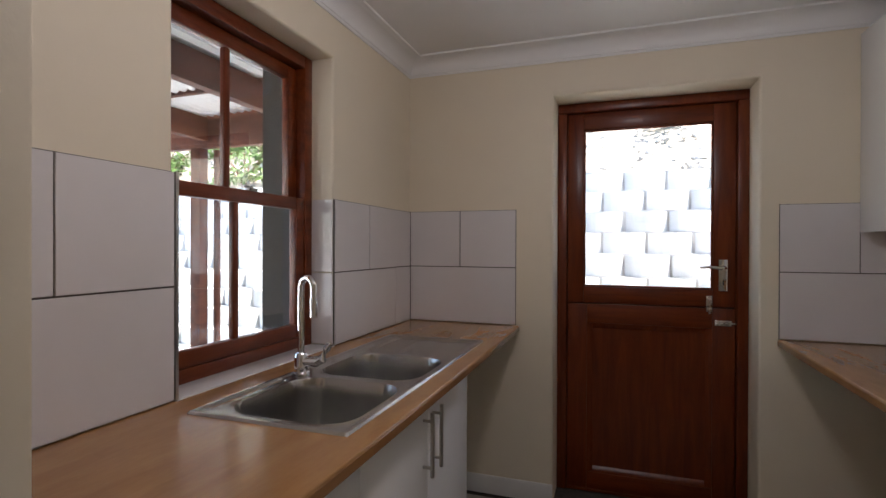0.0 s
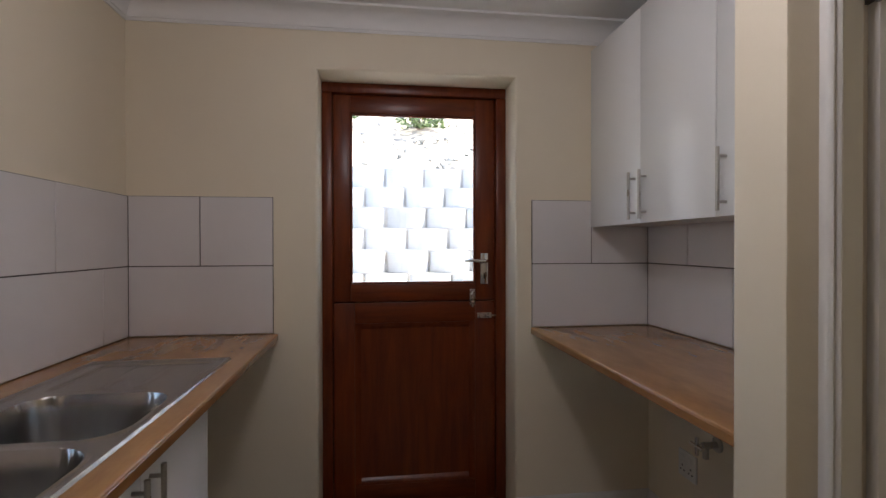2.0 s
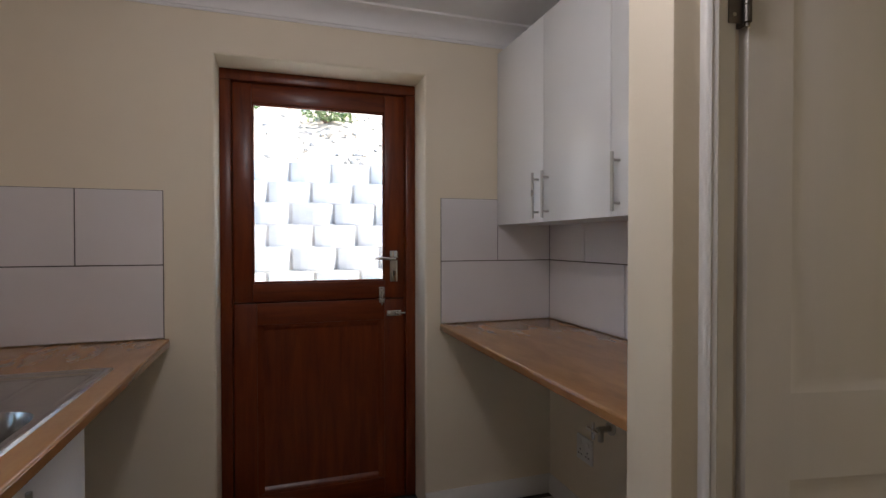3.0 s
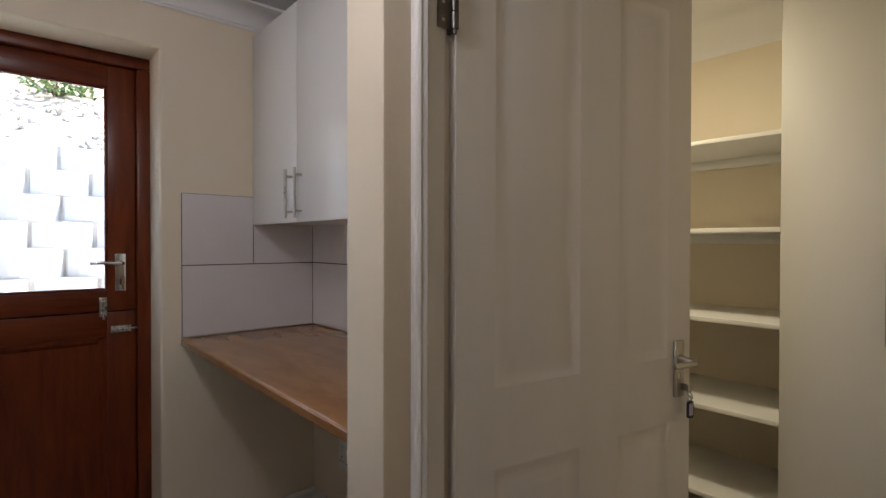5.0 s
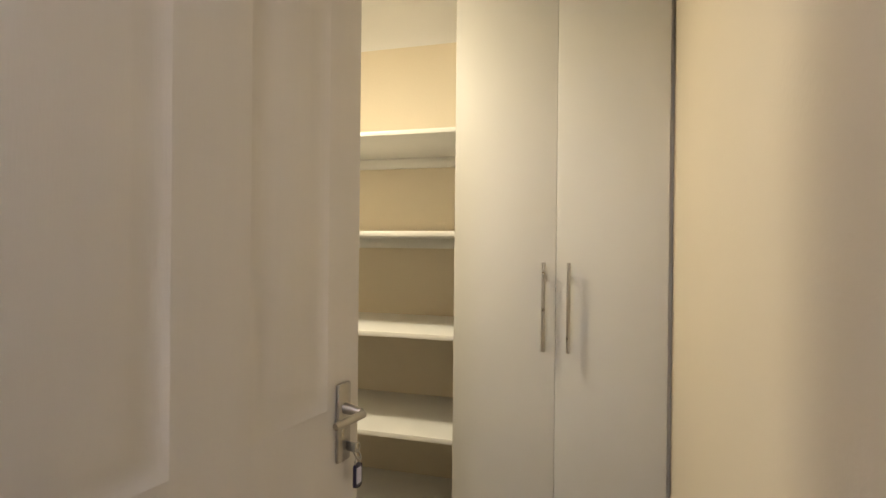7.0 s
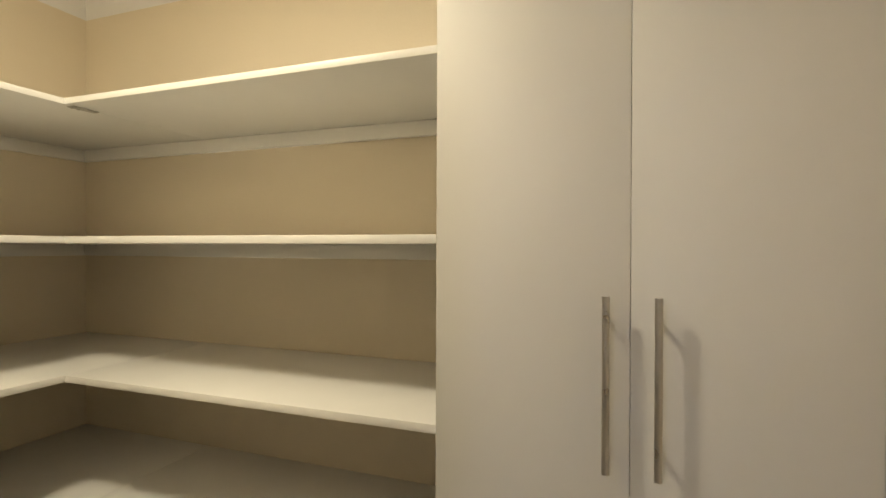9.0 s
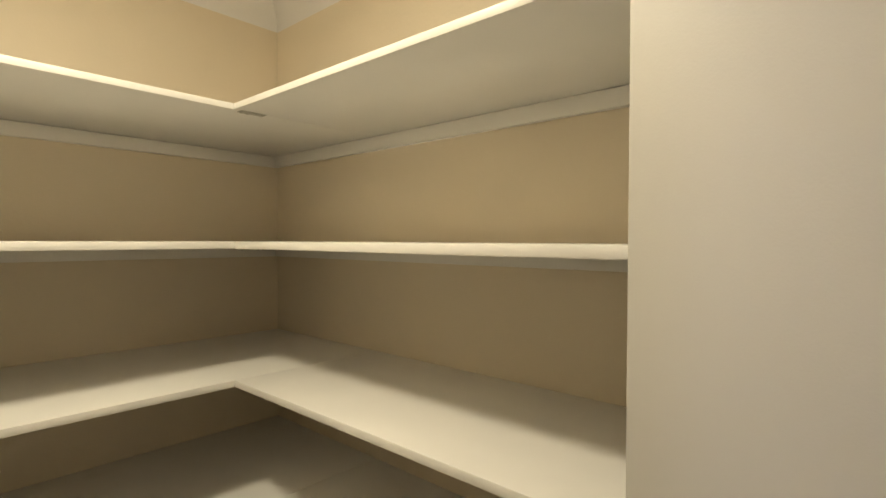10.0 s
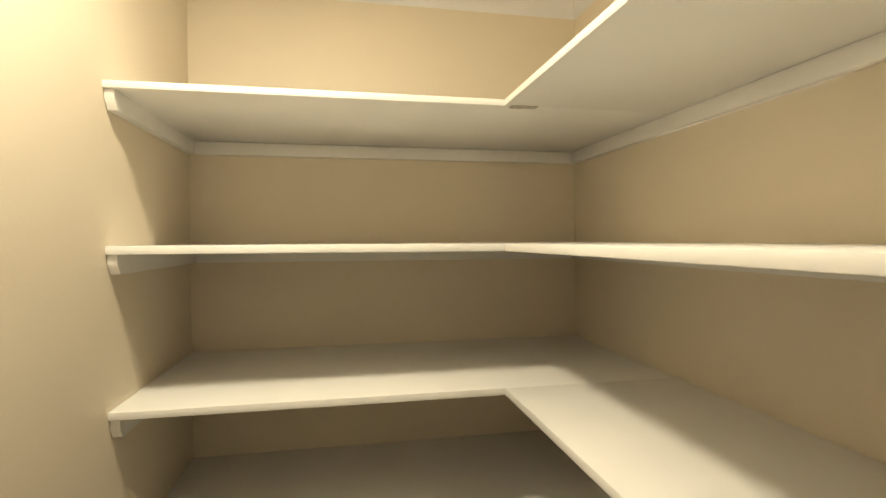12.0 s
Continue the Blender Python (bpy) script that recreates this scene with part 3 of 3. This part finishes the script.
def mixer_tap():
    x, y = 0.157, 1.345
    t = thing("mixer_tap", (x, y, 0.9045), "chrome swan-neck mixer tap with side lever", "tap")
    bm = tube(bmesh.new(), [(x, y, 0.9045), (x, y, 0.91), (x, y, 0.912), (x, y, 0.965), (x, y, 0.972)], 0.02, sides=24, radii=[0.027, 0.027, 0.021, 0.021, 0.016])
    part("body", bm, CHROME, t)
    dx, dy = 0.95, -0.3
    pts = [(x, y, 0.965), (x, y, 1.05), (x, y, 1.16)]
    R = 0.031
    for i in range(1, 13):
        a = math.pi * i / 12
        k = R - R * math.cos(a)
        pts.append((x + dx * k, y + dy * k, 1.18 + R * math.sin(a)))
    pts.append((x + dx * 2 * R, y + dy * 2 * R, 1.145))
    part("spout", tube(bmesh.new(), pts, 0.0105, sides=18), CHROME, t)
    ex, ey = x + dx * 2 * R, y + dy * 2 * R
    part("nozzle", tube(bmesh.new(), [(ex, ey, 1.15), (ex, ey, 1.145), (ex, ey, 1.09)], 0.0115, sides=18, radii=[0.0105, 0.0122, 0.0115]), CHROME, t)
    part("lever_body", tube(bmesh.new(), [(x, y, 0.945), (x + 0.055, y + 0.008, 0.945)], 0.017, sides=18), CHROME, t)
    part("lever", tube(bmesh.new(), [(x + 0.05, y + 0.008, 0.945), (x + 0.07, y + 0.01, 0.955), (x + 0.085, y + 0.012, 0.985), (x + 0.10, y + 0.015, 1.005)], 0.009, sides=12, radii=[0.017, 0.016, 0.011, 0.008]), CHROME, t)


mixer_tap()


# ---- cabinets ----
def bar_handle(parent, x, y, z0, z1, sx, mat=NICKEL):
    """Upright bar on two stand-offs; sx is how far and which way the door face lies."""
    bm = tube(bmesh.new(), [(x, y, z0), (x, y, z1)], 0.006, sides=14)
    for z in (z0 + 0.14 * (z1 - z0), z1 - 0.14 * (z1 - z0)):
        tube(bm, [(x, y, z), (x + sx, y, z)], 0.0045, sides=10)
    part("handle", bm, mat, parent, "brushed metal bar handle")


def base_cabinet(y0, y1, splits, handles, label):
    c = thing("base_cabinet", (0.3, (y0 + y1) / 2, 0), label, "cabinet", "cabinets under the sink worktop")
    part("body", boxes((0.02, 0.565, y0, y0 + 0.016, 0.10, 0.866), (0.02, 0.565, y1 - 0.016, y1, 0.10, 0.866), (0.02, 0.565, y0 + 0.016, y1 - 0.016, 0.10, 0.116), (0.02, 0.03, y0 + 0.016, y1 - 0.016, 0.116, 0.866)), MELA, c)
    part("plinth", boxes((0.48, 0.50, y0, y1, 0.0, 0.10)), MELA, c)
    edges = [y0, *splits, y1]
    for a, b in zip(edges, edges[1:]):
        d = part("door", boxes((0.567, 0.585, a + 0.0015, b - 0.0015, 0.105, 0.862), bevel=0.001), MELA, c)
        for h in handles:
            if a < h < b:
                bar_handle(d, 0.613, h, 0.652, 0.837, -0.028)


base_cabinet(0.95, 1.77, [1.36], [1.322, 1.40], "white melamine two-door cabinet under the sink")
base_cabinet(0.281, 0.948, [0.60], [0.56, 0.64], "white melamine two-door cabinet under the worktop")


def wall_cabinet(y0, y1, splits, handles, label):
    c = thing("wall_cabinet", (2.24, (y0 + y1) / 2, 1.38), label, "cabinet", "cabinets on the wall")
    part("body", boxes((2.108, 2.388, y0, y0 + 0.016, 1.38, 2.225), (2.108, 2.388, y1 - 0.016, y1, 1.38, 2.225), (2.108, 2.388, y0 + 0.016, y1 - 0.016, 1.38, 1.396), (2.108, 2.388, y0 + 0.016, y1 - 0.016, 2.209, 2.225), (2.378, 2.388, y0 + 0.016, y1 - 0.016, 1.396, 2.209)), MELA, c)
    edges = [y0, *splits, y1]
    for a, b in zip(edges, edges[1:]):
        d = part("door", boxes((2.089, 2.106, a + 0.0008, b - 0.0008, 1.378, 2.225), bevel=0.001), MELA, c)
        for h in handles:
            if a < h < b:
                bar_handle(d, 2.060, h, 1.393, 1.583, 0.029)


wall_cabinet(1.70, 2.597, [2.142], [2.181, 2.099], "white melamine two-door wall cabinet over the worktop")
wall_cabinet(1.186, 1.6955, [], [1.652], "white melamine single-door wall cabinet beside the wall end")

# tall pantry cupboard
cup = thing("tall_cupboard", (3.6, 0.543, 0), "tall off-white two-door cupboard reaching near the ceiling", "cupboard")
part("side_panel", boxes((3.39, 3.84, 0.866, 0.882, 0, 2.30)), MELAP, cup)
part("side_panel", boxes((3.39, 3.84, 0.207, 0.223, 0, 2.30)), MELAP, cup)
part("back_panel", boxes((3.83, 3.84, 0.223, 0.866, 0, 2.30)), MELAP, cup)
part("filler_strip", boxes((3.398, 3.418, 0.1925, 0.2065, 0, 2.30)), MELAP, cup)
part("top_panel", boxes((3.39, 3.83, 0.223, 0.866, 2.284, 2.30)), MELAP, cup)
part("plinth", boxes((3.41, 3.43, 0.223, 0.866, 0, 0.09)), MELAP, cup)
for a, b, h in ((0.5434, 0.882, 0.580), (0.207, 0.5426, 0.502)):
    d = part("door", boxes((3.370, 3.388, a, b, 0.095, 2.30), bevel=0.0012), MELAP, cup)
    bar_handle(d, 3.338, h, 0.974, 1.258, 0.032)

# ---- pantry shelves ----
WX, EXX, NYP, SY = 2.4865, 3.8645, 2.5295, 0.8835
FXE, FYN = 3.385, 1.919


def pantry_shelf(top, thick=0.018):
    s = thing("pantry_shelf", (3.3, 2.2, top - 0.018), "white board shelf turning the pantry corner", "shelf", "pantry shelves")
    under = top - thick
    part("board_north", boxes((WX, EXX, FYN, NYP, under, top), bevel=0.0012), SHELF, s)
    part("board_east", boxes((FXE, EXX, SY, FYN - 0.0006, under, top), bevel=0.0012), SHELF, s)
    z0, z1 = under - 0.044, under - 0.0005
    # the wall batten's free end is cut back at its lower edge
    y0 = FYN + 0.008
    part("batten", prism(bmesh.new(), [(y0, z1), (y0, z0 + 0.022), (y0 + 0.014, z0), (NYP - 0.02, z0), (NYP - 0.02, z1)], 0, WX + 0.001, WX + 0.021), SHELF, s)
    part("batten", boxes((WX + 0.022, EXX - 0.022, NYP - 0.020, NYP - 0.001, z0, z1 - 0.001), bevel=0.002), SHELF, s)
    part("batten", boxes((EXX - 0.021, EXX - 0.001, SY + 0.002, NYP - 0.001, z0, z1), bevel=0.002), SHELF, s)
    bm = boxes((3.40, 3.47, FYN - 0.012, FYN + 0.012, under - 0.0025, under - 0.0005), bevel=0.0006)
    for x in (3.408, 3.425, 3.447, 3.462):
        tube(bm, [(x, FYN + (0.006 if x < 3.44 else -0.006), under - 0.0025), (x, FYN + (0.006 if x < 3.44 else -0.006), under - 0.0045)], 0.004, sides=8)
    part("joining_plate", bm, ZINC, s, "small pale metal joining plate")


pantry_shelf(1.718, 0.016)
for zt in (1.360, 0.999, 0.640, 0.281):
    pantry_shelf(zt)

# ---- socket and valve under the worktop ----
so = thing("wall_socket", (2.39, 2.28, 0.29), "white double wall socket with dark slots", "socket")
part("plate", boxes((2.379, 2.3895, 2.218, 2.338, 0.285, 0.40), bevel=0.003), PLASTIC, so)
for y in (2.25, 2.306):
    bm = boxes((2.374, 2.379, y - 0.012, y + 0.012, 0.36, 0.384), bevel=0.002)
    part("switch", bm, PLASTIC, so)
    bm = bmesh.new()
    for dy, dz in ((0, 0.02), (-0.011, 0), (0.011, 0)):
        tube(bm, [(2.3785, y + dy, 0.315 + dz), (2.3775, y + dy, 0.315 + dz)], 0.004, sides=10)
    # solid dark studs, coloured like the shade inside the socket's holes
    part("socket_holes", bm, HOLE_SHADE, so)
va = thing("stop_valve", (2.39, 2.09, 0.505), "chrome stop valve on the wall under the worktop", "valve")
part("body", tube(tube(bmesh.new(), [(2.389, 2.09, 0.505), (2.382, 2.09, 0.505), (2.38, 2.09, 0.505), (2.32, 2.09, 0.505)], 0.013, sides=16, radii=[0.03, 0.03, 0.013, 0.013]),
                  [(2.335, 2.09, 0.515), (2.335, 2.09, 0.455)], 0.012), NICKEL, va)
part("cross_handle", tube(tube(tube(bmesh.new(), [(2.32, 2.09, 0.505), (2.295, 2.09, 0.505)], 0.008), [(2.297, 2.052, 0.505), (2.297, 2.128, 0.505)], 0.008), [(2.297, 2.09, 0.47), (2.297, 2.09, 0.54)], 0.008), CHROME, va)

# ---- outside: ground, retaining blocks, bank, lean-to roof ----
structure("ground", boxes((-400, 400, -400, 400, -0.3, -0.1)), PAVE, "pale paved yard and ground", "ground")


def bank():
    bm = bmesh.new()
    nx, ny = 90, 30
    g = []
    for i in range(nx + 1):
        row = []
        for j in range(ny + 1):
            x = -14 + 24 * i / nx
            y = 5.93 + 16 * (j / ny) ** 1.5
            z = 2.08 + (y - 5.95) * 0.62 + 0.16 * noise.noise((x * 0.9, y * 0.9, 0)) + 0.06 * noise.noise((x * 4, y * 4, 3))
            if j == 0:
                z = 1.4
            row.append(bm.verts.new((x, y, z)))
        g.append(row)
    for i in range(nx):
        for j in range(ny):
            bm.faces.new((g[i][j], g[i + 1][j], g[i + 1][j + 1], g[i][j + 1]))
    return structure("ground_bank", bm, EARTH, "dry earth bank rising behind the retaining blocks", "ground")


bank_ob = bank()


def bank_z(x, y):
    return 2.08 + (y - 5.95) * 0.62 + 0.16 * noise.noise((x * 0.9, y * 0.9, 0)) + 0.06 * noise.noise((x * 4, y * 4, 3))


rng = random.Random(7)


def leaf_mesh(n, spread, size):
    bm = bmesh.new()
    for _ in range(n):
        d = Vector((rng.gauss(0, 1), rng.gauss(0, 1), abs(rng.gauss(0, 0.8)))).normalized() * spread * rng.random() ** 0.5
        d.z *= 0.8
        a = Vector((rng.gauss(0, 1), rng.gauss(0, 1), rng.gauss(0, 0.7))).normalized()
        b = a.cross(Vector((rng.gauss(0, 1), rng.gauss(0, 1), rng.gauss(0, 1)))).normalized()
        s = size * rng.uniform(0.6, 1.3)
        vs = [bm.verts.new(d + a * p * s + b * q * s) for p, q in ((-1, 0), (0, 0.35), (1, 0), (0, -0.35))]
        bm.faces.new(vs)
    return bm


shrub = thing("shrub", (0, 7.2, 0), "low green leafy shrub on the bank", "shrub", "shrubs on the bank")
bm = leaf_mesh(420, 0.42, 0.05)
part("foliage", bm, LEAF, shrub)
bm = bmesh.new()
for k in range(7):
    a = k * 0.9
    tube(bm, [(0, 0, -0.1), (0.12 * math.cos(a), 0.12 * math.sin(a), 0.15), (0.26 * math.cos(a), 0.26 * math.sin(a), 0.3)], 0.01, sides=6, radii=[0.012, 0.008, 0.004])
part("stems", bm, PERGOLA, shrub)
for o in shrub.children:
    o.matrix_parent_inverse = Matrix.Identity(4)
shrub.matrix_basis = pose(1.7, 7.4, bank_z(1.7, 7.4))
for k in range(60):
    x, y = rng.uniform(-8, 4.5), rng.uniform(7.5, 11)
    c = copy_thing(shrub, pose(x, y, bank_z(x, y), rng.uniform(-8, 8), rng.uniform(-8, 8), rng.uniform(0, 360)))
    c.scale = [rng.uniform(0.6, 1.5)] * 3

for k in range(16):
    x, y = rng.uniform(-8, -1.5), rng.uniform(6.3, 8.0)
    c = copy_thing(shrub, pose(x, y, bank_z(x, y), rng.uniform(-8, 8), rng.uniform(-8, 8), rng.uniform(0, 360)))
    c.scale = [rng.uniform(0.7, 1.5)] * 3

rub = bmesh.new()
for _ in range(520):
    x, y = rng.uniform(-7, 4), 6.0 + 2.4 * rng.random() ** 1.3
    s = rng.uniform(0.012, 0.05)
    r = bmesh.ops.create_icosphere(rub, subdivisions=1, radius=s, matrix=Matrix.Translation((x, y, bank_z(x, y) + s * 0.2)))
    for v in r["verts"]:
        v.co += Vector((rng.uniform(-1, 1), rng.uniform(-1, 1), rng.uniform(-1, 1))) * s * 0.3
tagged(part("rubble", rub, STONE), "loose grey stones on the bank", "stones", kind="stuff")

# lean-to
lean = thing("lean_to_roof", (-2.0, 1.2, -0.1), "dark stained timber lean-to with corrugated roof sheets", "lean-to")
bm = bmesh.new()
nxx = 240
prev = None
for i in range(nxx + 1):
    x = -4.2 + 3.82 * i / nxx
    z = 2.44 + 0.010 * math.sin(x * 2 * math.pi / 0.076) + (x + 0.4) * 0.03
    ring = [bm.verts.new((x, y, z + dz)) for y, dz in ((-2.0, 0), (3.55, 0), (3.55, 0.004), (-2.0, 0.004))]
    if prev:
        for k in range(4):
            bm.faces.new((prev[k], prev[(k + 1) % 4], ring[(k + 1) % 4], ring[k]))
    prev = ring
part("roof_sheet", bm, ROOFM, lean)
for x in (-1.15, -2.15, -3.2):
    part("rafter", boxes((x - 0.035, x + 0.035, -2.0, 3.3, 2.22 + (x + 1) * 0.03, 2.41 + (x + 1) * 0.03), bevel=0.004), PERGOLA, lean)
for y in (0.2, 1.75, 2.75):
    part("purlin", boxes((-4.2, -0.37, y - 0.022, y + 0.022, 2.375, 2.425), bevel=0.003), PERGOLA, lean)
part("end_beam", boxes((-4.2, -0.37, 3.30, 3.37, 2.13, 2.425), bevel=0.004), PERGOLA, lean)
part("post", boxes((-2.29, -2.19, 3.29, 3.38, -0.1, 2.13), bevel=0.004), PERGOLA, lean)
part("post", boxes((-4.16, -4.04, 3.29, 3.38, -0.1, 2.13), bevel=0.004), PERGOLA, lean)
part("downpipe", tube(bmesh.new(), [(-2.13, 3.42, -0.1), (-2.13, 3.42, 2.13)], 0.028), PERGOLA, lean)

# ---- pieces: wall tiles, floor tiles, retaining blocks ----


def tile(parent, x0, x1, y0, y1, z0, z1):
    part("tile", box(bmesh.new(), x0, x1, y0, y1, z0, z1, bevel=0.0012, segs=1), TILE, parent)


J = 0.0021
T = 0.009
R0, R1, R2 = 0.902, 1.203, 1.506
grout = boxes((0.0, 0.004, 1.793, NY, R0, R2), (0.0, 0.004, 0.281, 1.0, R0, R2), (0.004, 0.607, NY - 0.004, NY, R0, R2),
              (1.793, 2.386, NY - 0.004, NY, R0, R2), (2.386, 2.39, 1.186, NY, R0, R2))
part("grout", grout, GROUT, wall_west)
for row, cuts in (((R0, R1), (1.796, 2.395, NY - 0.005)), ((R1, R2), (1.796, 2.10, NY - 0.005)), ((R0, R1), (0.283, 0.405, 0.998)), ((R1, R2), (0.283, 0.697, 0.998))):
    for a, b in zip(cuts, cuts[1:]):
        tile(wall_west, 0.002, T, a + J, b - J, row[0] + J, row[1] - J)
for row, cuts in (((R0, R1), (0.010, 0.607)), ((R1, R2), (0.010, 0.301, 0.607)), ((R0, R1), (1.793, 2.381)), ((R1, R2), (1.793, 2.09, 2.381))):
    for a, b in zip(cuts, cuts[1:]):
        tile(wall_north, a + J, b - J, NY - T, NY - 0.002, row[0] + J, row[1] - J)
for row, cuts in (((R0, R1), (1.187, 1.4, 2.0, NY - 0.005)), ((R1, R2), (1.187, 1.68, 2.28, NY - 0.005))):
    for a, b in zip(cuts, cuts[1:]):
        tile(wall_east, 2.39 - T, 2.388, a + J, b - J, row[0] + J, row[1] - J)
for z0, z1 in ((0.905, R1), (R1, R2)):
    tile(wall_west, -0.099, 0.001, 1.785, 1.792, z0 + J, z1 - J)
    tile(wall_west, -0.099, 0.001, 1.001, 1.008, z0 + J, z1 - J)
part("tile_trim", boxes((0.0, 0.0105, 0.9985, 1.0085, 0.903, R2)), NICKEL, wall_west, "grey edge trim")

fm = mesh_of("tile", box(bmesh.new(), -0.1985, 0.1985, -0.1985, 0.1985, -0.012, 0.0, bevel=0.002, segs=1), FLOORM)
for i in range(10):
    for j in range(13):
        x, y = 0.2 + 0.4 * i, -2.05 + 0.4 * j
        if x < 3.8 and y < 2.62 and not (x > 2.0 and y < 0.1):
            o = new("tile", fm)
            o.parent = floor
            o.location = (x, y, 0)


def block_mesh():
    """Open-fronted retaining block: rounded front, fill of earth a little below its rim."""
    bm = bmesh.new()
    w, d, h = 0.203, 0.30, 0.205
    o = [(-w, d), (-w, 0.05)]
    for i in range(7):
        t = i / 6
        o.append((-w + 0.008 + (2 * w - 0.016) * t, 0.03 - 0.09 * math.sin(math.pi * t) ** 0.8))
    o += [(w, 0.05), (w, d)]
    prism(bm, o, 2, 0, h)
    return mesh_of("block", bm, BLOCK)


retaining = tagged(thing("retaining_wall", (0, 5.0, -0.1), "stepped retaining wall of pale concrete blocks", "retaining wall"), kind="structure")
bmesh_block = block_mesh()
for r in range(10):
    z = -0.1 + 0.225 * r
    y = 4.62 + 0.135 * r
    part("fill", boxes((-7.3, 4.3, y + 0.05, y + 0.31, z, z + 0.222)), STONE, retaining, "pale gravel fill between the blocks")
    for i in range(26):
        x = -7.0 + 0.43 * i + (0.215 if r % 2 else 0)
        o = new("block", bmesh_block)
        o.parent = retaining
        o.matrix_parent_inverse = retaining.matrix_basis.inverted()
        o.matrix_basis = pose(x, y + rng.uniform(-0.015, 0.015), z, 0, 0, rng.uniform(-3, 3))
